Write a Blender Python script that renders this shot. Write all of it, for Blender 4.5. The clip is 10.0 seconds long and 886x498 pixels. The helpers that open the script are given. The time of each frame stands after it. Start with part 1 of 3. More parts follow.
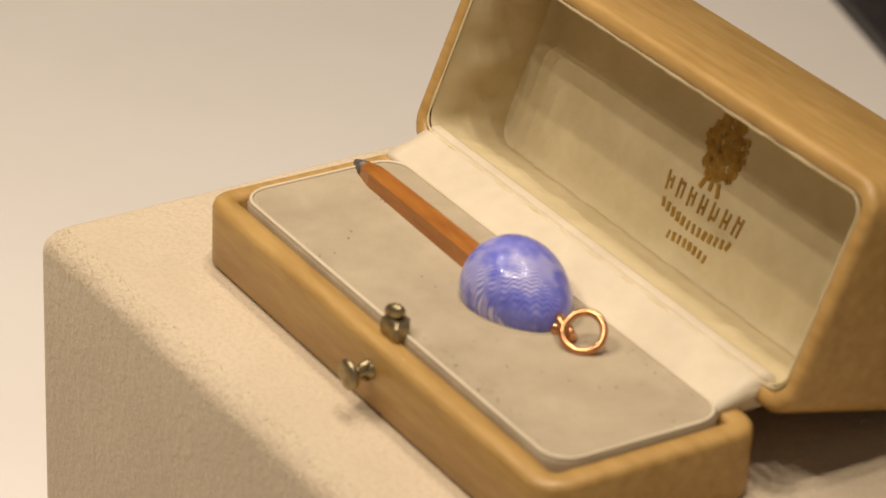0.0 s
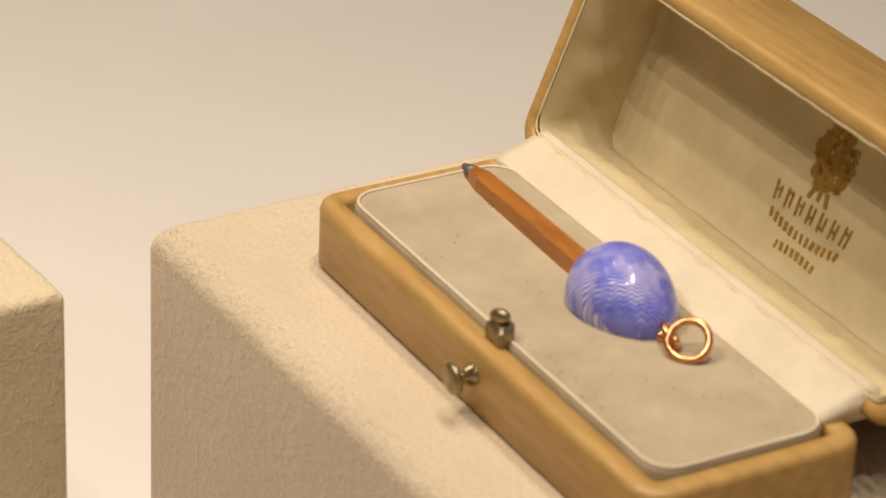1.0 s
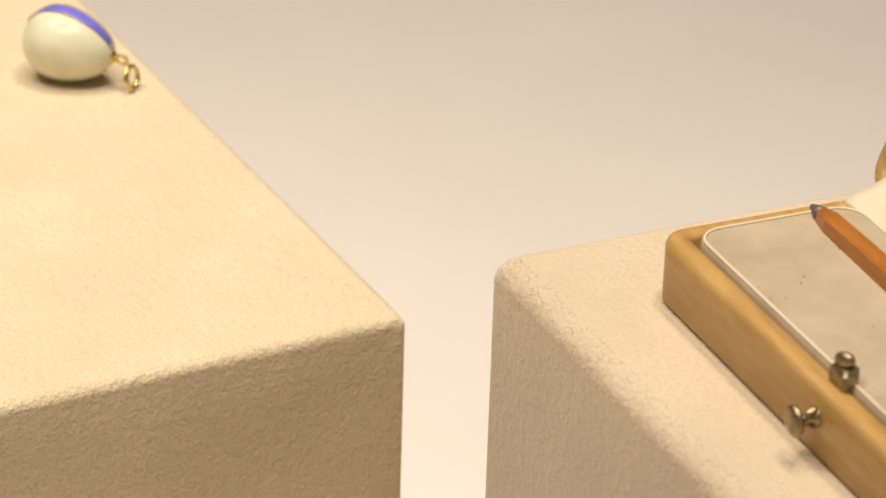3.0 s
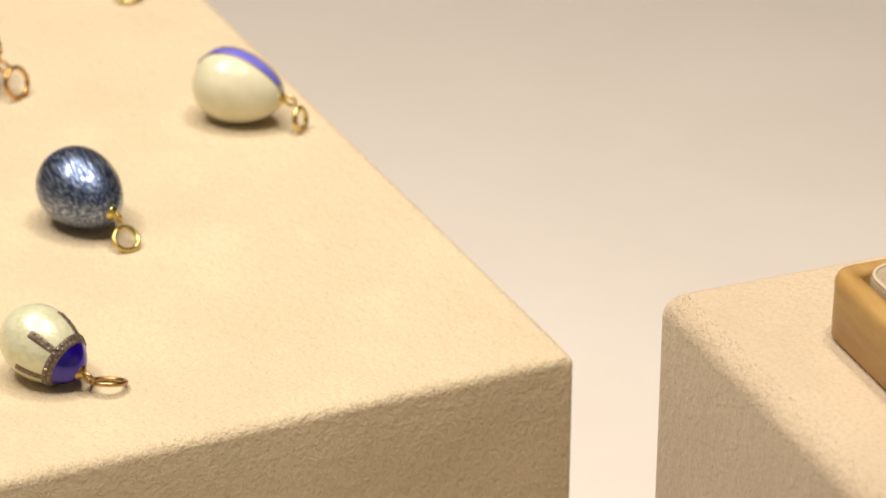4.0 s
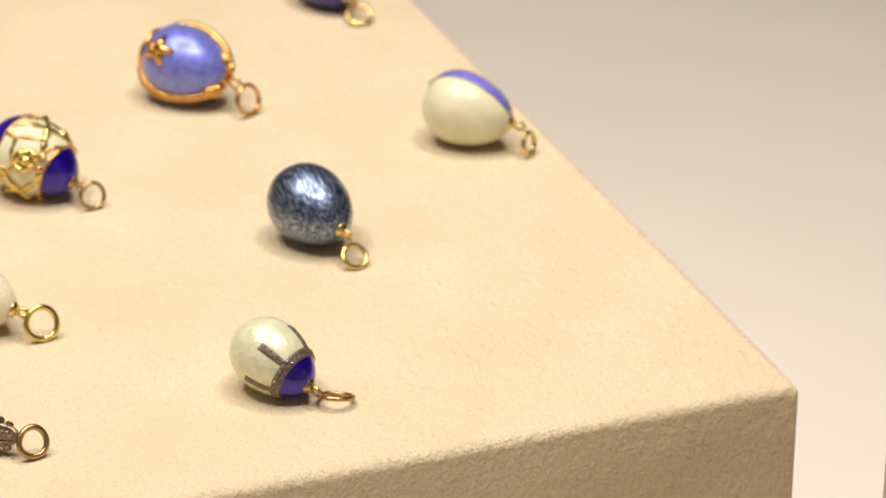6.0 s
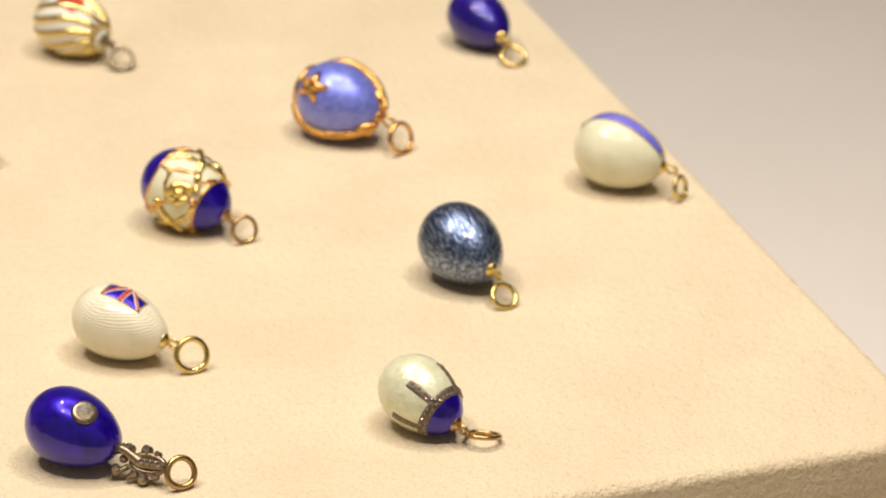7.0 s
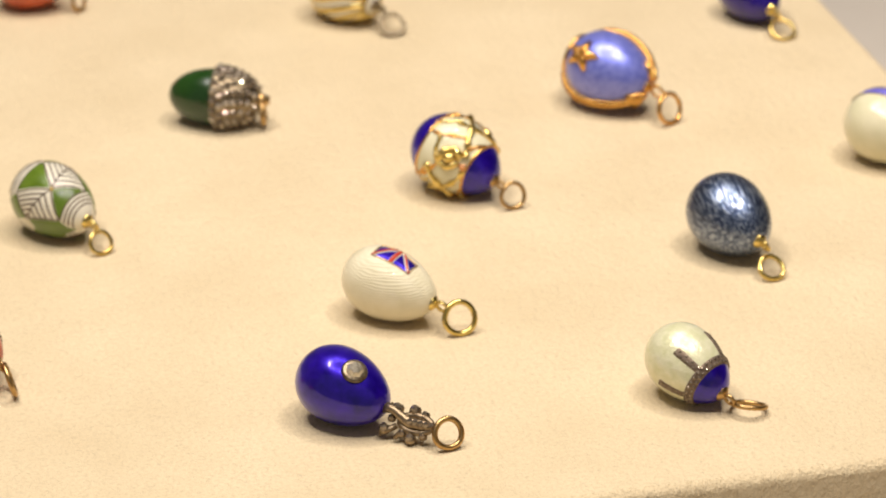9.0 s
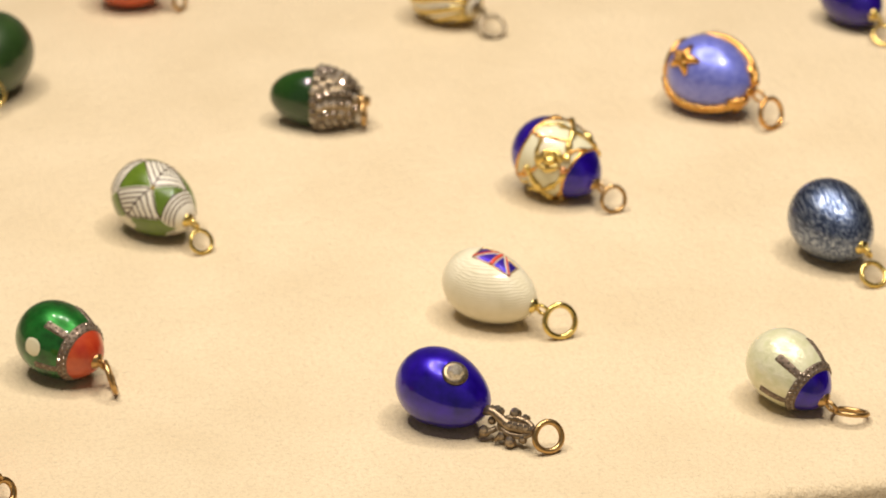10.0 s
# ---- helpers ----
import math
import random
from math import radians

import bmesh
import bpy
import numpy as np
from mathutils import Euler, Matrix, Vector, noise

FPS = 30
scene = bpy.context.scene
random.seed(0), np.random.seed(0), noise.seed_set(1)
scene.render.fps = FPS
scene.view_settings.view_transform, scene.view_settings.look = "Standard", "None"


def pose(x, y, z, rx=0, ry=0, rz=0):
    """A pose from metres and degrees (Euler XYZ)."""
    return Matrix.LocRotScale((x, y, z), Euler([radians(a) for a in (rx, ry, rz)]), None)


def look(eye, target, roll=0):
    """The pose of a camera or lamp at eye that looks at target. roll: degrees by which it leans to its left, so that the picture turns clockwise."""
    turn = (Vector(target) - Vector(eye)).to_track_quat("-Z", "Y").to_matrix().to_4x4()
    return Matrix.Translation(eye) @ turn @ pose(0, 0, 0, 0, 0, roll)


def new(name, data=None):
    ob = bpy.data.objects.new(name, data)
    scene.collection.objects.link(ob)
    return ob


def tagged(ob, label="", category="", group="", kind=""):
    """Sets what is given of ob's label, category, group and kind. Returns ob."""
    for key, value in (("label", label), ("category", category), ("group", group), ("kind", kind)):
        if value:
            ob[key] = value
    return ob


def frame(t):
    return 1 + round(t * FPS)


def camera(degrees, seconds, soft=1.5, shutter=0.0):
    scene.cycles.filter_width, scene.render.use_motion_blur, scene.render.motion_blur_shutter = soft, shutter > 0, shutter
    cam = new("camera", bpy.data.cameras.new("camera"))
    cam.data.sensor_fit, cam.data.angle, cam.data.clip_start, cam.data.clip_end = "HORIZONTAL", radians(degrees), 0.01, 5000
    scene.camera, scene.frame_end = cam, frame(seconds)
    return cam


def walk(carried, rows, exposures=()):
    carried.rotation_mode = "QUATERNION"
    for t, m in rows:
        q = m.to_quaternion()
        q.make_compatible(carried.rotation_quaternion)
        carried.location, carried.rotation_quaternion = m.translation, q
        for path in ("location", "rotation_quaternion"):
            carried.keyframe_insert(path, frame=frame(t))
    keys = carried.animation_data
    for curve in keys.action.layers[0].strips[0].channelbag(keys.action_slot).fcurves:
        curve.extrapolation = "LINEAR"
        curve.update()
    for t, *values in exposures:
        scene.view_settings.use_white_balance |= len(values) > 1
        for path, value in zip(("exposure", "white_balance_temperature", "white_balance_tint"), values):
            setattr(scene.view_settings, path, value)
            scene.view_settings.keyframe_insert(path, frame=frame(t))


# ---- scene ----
cam = camera(16.0, 10.0)
cam.data.dof.use_dof = True
cam.data.dof.focus_distance = 0.432
cam.data.dof.aperture_fstop = 40.0
# seconds, eye, yaw, pitch, roll
PATH = [
    (0, (0.00699, -0.44046, 0.22674), -15.290, -28.014, 2.788),
    (0.5, (0.00751, -0.44024, 0.22649), -14.144, -27.911, 2.613),
    (1, (0.00723, -0.44034, 0.22734), -13.066, -28.106, 2.744),
    (1.5, (0.00740, -0.44141, 0.22672), -11.650, -28.026, 2.496),
    (2, (0.00692, -0.44072, 0.22623), -9.909, -27.853, 2.288),
    (2.5, (0.00573, -0.44079, 0.22634), -7.975, -27.694, 2.133),
    (3, (0.00516, -0.43946, 0.22669), -6.312, -27.697, 1.823),
    (3.2, (0.00534, -0.43960, 0.22637), -5.506, -27.486, 1.125),
    (4.5, (0.00332, -0.44211, 0.22476), -1.848, -26.620, 0.514),
    (5, (0.00183, -0.44253, 0.22449), -0.945, -26.496, 0.533),
    (5.5, (0.00001, -0.44329, 0.22417), 0.016, -26.356, 0.403),
    (6.8, (-0.00191, -0.44455, 0.22323), 3.091, -25.448, 0.278),
    (7, (-0.00236, -0.44479, 0.22353), 3.823, -25.306, 0.369),
    (7.5, (-0.00355, -0.44533, 0.22336), 5.427, -25.209, 0.144),
    (8, (-0.00431, -0.44664, 0.22306), 6.834, -25.428, -0.044),
    (8.5, (-0.00535, -0.44734, 0.22307), 7.915, -25.561, -0.243),
    (9, (-0.00613, -0.44805, 0.22297), 8.704, -25.714, -0.322),
    (9.5, (-0.00733, -0.44863, 0.22265), 9.598, -25.650, -0.429),
    (10, (-0.00862, -0.44775, 0.22267), 10.424, -25.664, -0.438),
]


def aimed(eye, yaw, pitch, roll):
    y, p = radians(yaw), radians(pitch)
    way = Vector((-math.sin(y) * math.cos(p), math.cos(y) * math.cos(p), math.sin(p)))
    return look(eye, Vector(eye) + way, roll)


walk(cam, [(t, aimed(eye, yaw, pitch, roll)) for t, eye, yaw, pitch, roll in PATH], [
    (0, -0.13, 6620, 10), (1.5, -0.05, 6560, 10), (2.5, 0.02, 6500, 10), (3.2, 0.05, 6430, 10), (5, 0.06, 6300, 10),
    (7, 0.05, 6130, 10), (8.5, 0.03, 6200, 10), (10, 0.0, 6420, 10)])

# ---- light ----
world = bpy.data.worlds.new("gallery")
scene.world = world
world.use_nodes = True
world.node_tree.nodes["Background"].inputs[0].default_value = (1.0, 0.9, 0.78, 1)
world.node_tree.nodes["Background"].inputs[1].default_value = 0.2
scene.view_settings.exposure = 0.0

# a rounded frame of small LEDs in the case's lid
LAMP_Z = 0.72
LAMP_X, LAMP_Y = -0.085, -0.035
for k in range(12):
    turn = 2 * math.pi * (k + 0.5) / 12
    lx, ly = 0.28 * math.cos(turn), 0.22 * math.sin(turn)
    data = bpy.data.lights.new("led", "AREA")
    data.shape, data.size, data.energy, data.color = "DISK", 0.013, 0.352, (1.0, 0.892, 0.78)
    data.spread = radians(120)
    led = new("led", data)
    led.matrix_world = look((LAMP_X + lx, LAMP_Y + ly, LAMP_Z), (LAMP_X + 0.04 + 0.4 * lx, 0.03 + 0.4 * ly, 0.0))

# ---- materials ----
def nodes_of(name):
    m = bpy.data.materials.new(name)
    m.use_nodes = True
    nt = m.node_tree
    return m, nt, nt.nodes["Principled BSDF"]


def ramp(nt, fac, stops):
    r = nt.nodes.new("ShaderNodeValToRGB")
    e = r.color_ramp.elements
    e[0].position, e[0].color = stops[0][0], (*stops[0][1], 1)
    e[1].position, e[1].color = stops[-1][0], (*stops[-1][1], 1)
    for p, c in stops[1:-1]:
        n = e.new(p)
        n.color = (*c, 1)
    nt.links.new(fac, r.inputs[0])
    return r.outputs[0]


def noise_of(nt, scale, detail=3.0, rough=0.55, stretch=None):
    c = nt.nodes.new("ShaderNodeTexCoord")
    n = nt.nodes.new("ShaderNodeTexNoise")
    n.inputs["Scale"].default_value, n.inputs["Detail"].default_value, n.inputs["Roughness"].default_value = scale, detail, rough
    out = c.outputs["Object"]
    if stretch:
        m = nt.nodes.new("ShaderNodeMapping")
        m.inputs["Rotation"].default_value, m.inputs["Scale"].default_value = stretch
        nt.links.new(out, m.inputs["Vector"])
        out = m.outputs[0]
    nt.links.new(out, n.inputs["Vector"])
    return n.outputs["Fac"]


def bump_into(nt, bsdf, height, distance, strength=1.0):
    b = nt.nodes.new("ShaderNodeBump")
    b.inputs["Distance"].default_value, b.inputs["Strength"].default_value = distance, strength
    nt.links.new(height, b.inputs["Height"])
    if bsdf.inputs["Normal"].is_linked:
        nt.links.new(bsdf.inputs["Normal"].links[0].from_socket, b.inputs["Normal"])
    nt.links.new(b.outputs[0], bsdf.inputs["Normal"])


def mixed(nt, fac, a, b):
    m = nt.nodes.new("ShaderNodeMix")
    m.data_type = "RGBA"
    nt.links.new(fac, m.inputs[0])
    for sock, v in ((m.inputs[6], a), (m.inputs[7], b)):
        if isinstance(v, tuple):
            sock.default_value = (*v, 1)
        else:
            nt.links.new(v, sock)
    return m.outputs[2]


def suede(name, low, high, relief=0.00022):
    m, nt, p = nodes_of(name)
    big = noise_of(nt, 40, 4)
    fine = noise_of(nt, 1500, 3, 0.65)
    mid = noise_of(nt, 560, 3, 0.6)
    col = ramp(nt, big, [(0.3, low), (0.7, high)])
    dark = tuple(v * 0.86 for v in low)
    nt.links.new(mixed(nt, ramp(nt, fine, [(0.32, (0.6, 0.6, 0.6)), (0.55, (0, 0, 0))]), col, dark), p.inputs["Base Color"])
    p.inputs["Roughness"].default_value = 0.95
    p.inputs["Specular IOR Level"].default_value = 0.12
    p.inputs["Sheen Weight"].default_value = 0.35
    p.inputs["Sheen Roughness"].default_value = 0.5
    p.inputs["Sheen Tint"].default_value = (1, 0.93, 0.82, 1)
    bump_into(nt, p, fine, relief)
    bump_into(nt, p, mid, relief * 2.6)
    return m


def plain(name, low, high, scale, rough=0.6, relief=0.0, metal=0.0, spec=0.4, coat=0.0, fine=None, stretch=None):
    m, nt, p = nodes_of(name)
    n = noise_of(nt, scale, 4, 0.6, stretch)
    nt.links.new(ramp(nt, n, [(0.3, low), (0.7, high)]), p.inputs["Base Color"])
    p.inputs["Roughness"].default_value, p.inputs["Metallic"].default_value = rough, metal
    p.inputs["Specular IOR Level"].default_value = spec
    p.inputs["Coat Weight"].default_value, p.inputs["Coat Roughness"].default_value = coat, 0.06
    if relief:
        bump_into(nt, p, noise_of(nt, fine or scale * 3, 3, 0.6, stretch), relief)
    return m


def guilloche(nt, period, swing, across, turn):
    """Engraved wavy lines: their spacing, sideways swing and wave length, in metres."""
    def op(kind, a, b=0.0):
        n = nt.nodes.new("ShaderNodeMath")
        n.operation = kind
        for sock, v in zip(n.inputs, (a, b)):
            if isinstance(v, (int, float)):
                sock.default_value = v
            else:
                nt.links.new(v, sock)
        return n.outputs[0]
    c = nt.nodes.new("ShaderNodeTexCoord")
    mp = nt.nodes.new("ShaderNodeMapping")
    mp.inputs["Rotation"].default_value = turn
    x = nt.nodes.new("ShaderNodeSeparateXYZ")
    nt.links.new(c.outputs["Object"], mp.inputs[0])
    nt.links.new(mp.outputs[0], x.inputs[0])
    wob = op("MULTIPLY", op("SINE", op("MULTIPLY", x.outputs[1], 6.283 / across)), swing * 6.283 / period)
    return op("MULTIPLY_ADD", op("SINE", op("ADD", op("MULTIPLY", x.outputs[0], 6.283 / period), wob)), 0.5)


def enamel(name, low, high, scale=500, metal=0.0, rough=0.3, wave=None, relief=0.00002, stretch=None, pale=None):
    """Glossy vitreous enamel over an engraved ground."""
    m, nt, p = nodes_of(name)
    n = noise_of(nt, scale, 3, 0.6, stretch)
    nt.links.new(ramp(nt, n, [(0.32, low), (0.68, high)]), p.inputs["Base Color"])
    p.inputs["Metallic"].default_value, p.inputs["Roughness"].default_value = metal, rough
    p.inputs["Specular IOR Level"].default_value = 0.2
    p.inputs["Coat Weight"].default_value, p.inputs["Coat Roughness"].default_value = 1.0, 0.025
    if wave:
        lines_out = guilloche(nt, *wave)
        bump_into(nt, p, lines_out, relief)
        if pale:
            near = noise_of(nt, 200, 3)
            lines = nt.nodes.new("ShaderNodeMath")
            lines.operation = "MULTIPLY"
            nt.links.new(ramp(nt, lines_out, [(0.5, (0, 0, 0)), (0.72, (1, 1, 1))]), lines.inputs[0])
            nt.links.new(ramp(nt, near, [(0.44, (0, 0, 0)), (0.56, (0.9, 0.9, 0.9))]), lines.inputs[1])
            nt.links.new(mixed(nt, lines.outputs[0], p.inputs["Base Color"].links[0].from_socket, pale), p.inputs["Base Color"])
    else:
        bump_into(nt, p, n, relief)
    return m


def strokes(name, deep, low, high, azimuth):
    """Enamel over short bright graver strokes that run along one direction."""
    m, nt, p = nodes_of(name)
    c = nt.nodes.new("ShaderNodeTexCoord")
    mp = nt.nodes.new("ShaderNodeMapping")
    mp.vector_type = "TEXTURE"
    mp.inputs["Rotation"].default_value = (0, radians(20), radians(azimuth))
    mp.inputs["Scale"].default_value = (9.0, 1.0, 1.0)
    nt.links.new(c.outputs["Object"], mp.inputs["Vector"])
    n = nt.nodes.new("ShaderNodeTexNoise")
    n.inputs["Scale"].default_value, n.inputs["Detail"].default_value = 2700, 1.5
    nt.links.new(mp.outputs[0], n.inputs["Vector"])
    nt.links.new(ramp(nt, n.outputs["Fac"], [(0.33, deep), (0.5, low), (0.72, high)]), p.inputs["Base Color"])
    p.inputs["Metallic"].default_value, p.inputs["Roughness"].default_value = 0.85, 0.34
    p.inputs["Coat Weight"].default_value, p.inputs["Coat Roughness"].default_value = 0.8, 0.06
    bump_into(nt, p, n.outputs["Fac"], 0.0001)
    return m


M = {
    "suede": suede("cream_suede", (0.655, 0.536, 0.345), (0.735, 0.612, 0.41)),
    "suede_pale": suede("pale_suede", (0.57, 0.455, 0.305), (0.66, 0.535, 0.37), 0.00013),
    "board": plain("display_board", (0.8, 0.735, 0.65), (0.84, 0.775, 0.69), 14, 0.8, 0.0001, fine=900),
    "wall": plain("case_wall", (0.7, 0.64, 0.58), (0.76, 0.7, 0.64), 5, 0.8),
    # dark tone for the unseen right wall and ceiling, to limit bounced light
    "low_bounce": plain("low_bounce_dark", (0.1, 0.09, 0.08), (0.14, 0.12, 0.1), 2, 0.8),
    "rail": plain("dark_metal", (0.02, 0.018, 0.018), (0.05, 0.04, 0.04), 200, 0.4),
    "holly": plain("pale_varnished_wood", (0.38, 0.215, 0.058), (0.51, 0.31, 0.1), 90, 0.42, 0.00003, fine=700, coat=0.15,
                   stretch=((0, 0, radians(74)), (1, 6, 6))),
    "velvet": plain("tray_velvet", (0.38, 0.305, 0.2), (0.48, 0.39, 0.262), 110, 0.9, 0.00008, spec=0.1, fine=1800),
    "silk": plain("cream_silk", (0.6, 0.5, 0.35), (0.7, 0.59, 0.42), 130, 0.5, 0.00012, spec=0.3, fine=260),
    "satin": plain("satin_lining", (0.55, 0.445, 0.245), (0.65, 0.535, 0.315), 160, 0.42, 0.0001, spec=0.35, fine=300),
    "stamp": plain("gilt_stamp", (0.3, 0.15, 0.02), (0.52, 0.31, 0.06), 900, 0.4, 0, 0.4),
    "gold": plain("yellow_gold", (0.68, 0.5, 0.14), (0.84, 0.66, 0.24), 700, 0.22, 0.00002, 1.0),
    "redgold": plain("reddish_gold", (0.6, 0.3, 0.07), (0.8, 0.47, 0.13), 900, 0.24, 0.00003, 1.0),
    "rose": plain("rose_gold", (0.58, 0.25, 0.1), (0.8, 0.42, 0.2), 900, 0.24, 0.00003, 1.0),
    "oldgold": plain("aged_gold", (0.4, 0.25, 0.1), (0.6, 0.4, 0.17), 900, 0.32, 0.00003, 1.0),
    "silver": plain("tarnished_silver", (0.14, 0.105, 0.065), (0.38, 0.31, 0.21), 1200, 0.35, 0.00003, 1.0),
    "brass": plain("aged_brass", (0.25, 0.195, 0.105), (0.45, 0.37, 0.22), 900, 0.42, 0.00003, 1.0),
    "pencil": plain("lacquered_wood", (0.27, 0.085, 0.008), (0.41, 0.15, 0.02), 120, 0.35, 0.00002, fine=900, coat=0.5,
                    stretch=((0, 0, radians(74)), (1, 7, 7))),
    "lead": plain("pencil_tip", (0.1, 0.085, 0.07), (0.22, 0.19, 0.16), 900, 0.45, 0, 0.5),
    "speck": plain("dust_speck", (0.05, 0.03, 0.015), (0.12, 0.07, 0.03), 900, 0.9),
    "lilac": enamel("lilac_enamel", (0.125, 0.135, 0.55), (0.23, 0.235, 0.67), 420, 0.0, 0.5, (0.00043, 0.00014, 0.0015, (0, 0, radians(33))), 0.00004, pale=(0.6, 0.55, 0.66)),
    "ivory": enamel("ivory_enamel", (0.72, 0.66, 0.46), (0.8, 0.74, 0.55), 300, 0.0, 0.35, (0.00042, 0.0001, 0.0014, (0, radians(90), 0)), 0.00004),
    "opal": enamel("opal_enamel", (0.66, 0.66, 0.4), (0.8, 0.78, 0.56), 700, 0.15, 0.28, None, 0.00018),
    "cobalt": enamel("cobalt_enamel", (0.009, 0.0015, 0.19), (0.028, 0.005, 0.42), 300, 0.5, 0.3),
    "navy": enamel("navy_enamel", (0.01, 0.003, 0.14), (0.024, 0.007, 0.26), 350, 0.35, 0.32),
    "steel": strokes("steel_blue_enamel", (0.034, 0.05, 0.11), (0.1, 0.14, 0.245), (0.46, 0.53, 0.66), -62),
    "sky": enamel("sky_blue_enamel", (0.14, 0.17, 0.64), (0.26, 0.29, 0.78), 900, 0.4, 0.36),
    "white": enamel("white_enamel", (0.72, 0.68, 0.56), (0.8, 0.76, 0.64), 300),
    "pearl": enamel("pearl_white_enamel", (0.66, 0.63, 0.42), (0.76, 0.72, 0.52), 200, 0.0, 0.25),
    "edge_blue": enamel("violet_blue_enamel", (0.16, 0.15, 0.7), (0.24, 0.22, 0.8), 300, 0.1),
    "leaf": enamel("leaf_green_enamel", (0.085, 0.145, 0.01), (0.13, 0.21, 0.022), 400),
    "umber": enamel("umber_enamel", (0.07, 0.045, 0.03), (0.11, 0.07, 0.05), 400),
    "emerald": enamel("emerald_enamel", (0.003, 0.035, 0.004), (0.018, 0.2, 0.026), 210, 0.5, 0.33),
    "brick_red": enamel("brick_red_enamel", (0.36, 0.03, 0.01), (0.58, 0.1, 0.025), 200, 0.0, 0.35),
    "coral": enamel("coral_enamel", (0.46, 0.06, 0.014), (0.62, 0.11, 0.03), 300, 0.0, 0.35),
    "red": enamel("red_enamel", (0.45, 0.03, 0.015), (0.55, 0.06, 0.03), 300),
    "jade": enamel("mottled_jade", (0.012, 0.032, 0.007), (0.03, 0.066, 0.014), 160, 0.0, 0.4),
    "nephrite": enamel("nephrite", (0.006, 0.03, 0.004), (0.016, 0.06, 0.008), 180, 0.0, 0.3),
}


def gem_material():
    m, nt, p = nodes_of("rose_cut_diamond")
    p.inputs["Base Color"].default_value = (0.5, 0.43, 0.34, 1)
    p.inputs["Metallic"].default_value, p.inputs["Roughness"].default_value = 0.55, 0.08
    return m


M["gem"] = gem_material()
M["dull"] = plain("dull_silver", (0.12, 0.085, 0.06), (0.26, 0.2, 0.15), 1500, 0.5, 0.00003, 0.6)
M["mount"] = plain("mount_metal", (0.16, 0.11, 0.065), (0.38, 0.295, 0.19), 1200, 0.36, 0.00003, 0.85)
M["clear"] = plain("clear_stone", (0.34, 0.3, 0.22), (0.8, 0.74, 0.62), 1400, 0.06, 0, 0.45, coat=1.0)
M["chip"] = plain("old_cut_chips", (0.12, 0.09, 0.065), (0.42, 0.35, 0.27), 1500, 0.16, 0, 0.7)

# ---- mesh helpers (lengths in millimetres) ----
MM = 0.001


def part(name, bm, material, parent=None, label="", smooth=True):
    me = bpy.data.meshes.new(name)
    bmesh.ops.recalc_face_normals(bm, faces=bm.faces)
    bm.to_mesh(me)
    bm.free()
    me.materials.append(M[material])
    me.polygons.foreach_set("use_smooth", [smooth] * len(me.polygons))
    ob = new(name, me)
    if parent:
        ob.parent = parent
    return tagged(ob, label)


def thing(name, m, label, category, group=""):
    ob = new(name)
    ob.empty_display_size = 0.005
    ob.matrix_world = m
    return tagged(ob, label, category, group)


def loft(loops, close_start=True, close_end=True, ring=True, bm=None):
    """Skins closed loops of equal length, given in millimetres."""
    bm = bm or bmesh.new()
    rows = [[bm.verts.new(Vector(p) * MM) for p in loop] for loop in loops]
    n = len(rows[0])
    for a, b in zip(rows, rows[1:]):
        for i in range(n if ring else n - 1):
            j = (i + 1) % n
            bm.faces.new((a[i], a[j], b[j], b[i]))
    if close_start:
        bm.faces.new(rows[0][::-1])
    if close_end:
        bm.faces.new(rows[-1])
    return bm


def rounded(x0, y0, x1, y1, r, z, steps=7):
    pts = []
    for cx, cy, a in ((x1 - r, y1 - r, 0), (x0 + r, y1 - r, 90), (x0 + r, y0 + r, 180), (x1 - r, y0 + r, 270)):
        for i in range(steps):
            t = radians(a + 90 * i / (steps - 1))
            pts.append((cx + r * math.cos(t), cy + r * math.sin(t), z))
    return pts


def tube(points, radius, seg=10, closed=False, bm=None):
    """A round wire along points (millimetres)."""
    pts = [Vector(p) for p in points]
    n = len(pts)
    loops, side = [], None
    for i, p in enumerate(pts):
        ahead = (pts[(i + 1) % n] - pts[i - 1]) if closed or 0 < i < n - 1 else (pts[min(i + 1, n - 1)] - pts[max(i - 1, 0)])
        ahead.normalize()
        if side is None:
            side = ahead.orthogonal().normalized()
        side = (side - ahead * side.dot(ahead)).normalized()
        up = ahead.cross(side)
        r = radius(i / max(n - 1, 1)) if callable(radius) else radius
        loops.append([p + r * (math.cos(2 * math.pi * k / seg) * side + math.sin(2 * math.pi * k / seg) * up) for k in range(seg)])
    if closed:
        return loft(loops + [loops[0]], False, False, bm=bm)
    return loft(loops, True, True, bm=bm)


def circle(centre, normal, radius, n=32, squash=1.0, wobble=0.0):
    z = Vector(normal).normalized()
    x = z.cross(Vector((0, 0, 1)))
    x = x.normalized() if x.length > 1e-3 else Vector((1, 0, 0))
    y = z.cross(x)
    out = []
    for i in range(n):
        t = 2 * math.pi * i / n
        r = radius * (1 + wobble * math.sin(3 * t + 0.6))
        out.append(Vector(centre) + r * (math.cos(t) * x + squash * math.sin(t) * y))
    return out


def ring_part(name, centre, normal, radius, wire, material, parent, label="", squash=1.0, wobble=0.02):
    return part(name, tube(circle(centre, normal, radius, 36, squash, wobble), wire, 10, True), material, parent, label)


def ball(centre, radius, bm=None, scale=(1, 1, 1), level=2, turn=None):
    bm = bm or bmesh.new()
    m = Matrix.Translation(Vector(centre) * MM) @ (turn or Matrix.Identity(4)) @ Matrix.Diagonal((*(radius * MM * s for s in scale), 1))
    bmesh.ops.create_icosphere(bm, subdivisions=level, radius=1.0, matrix=m)
    return bm


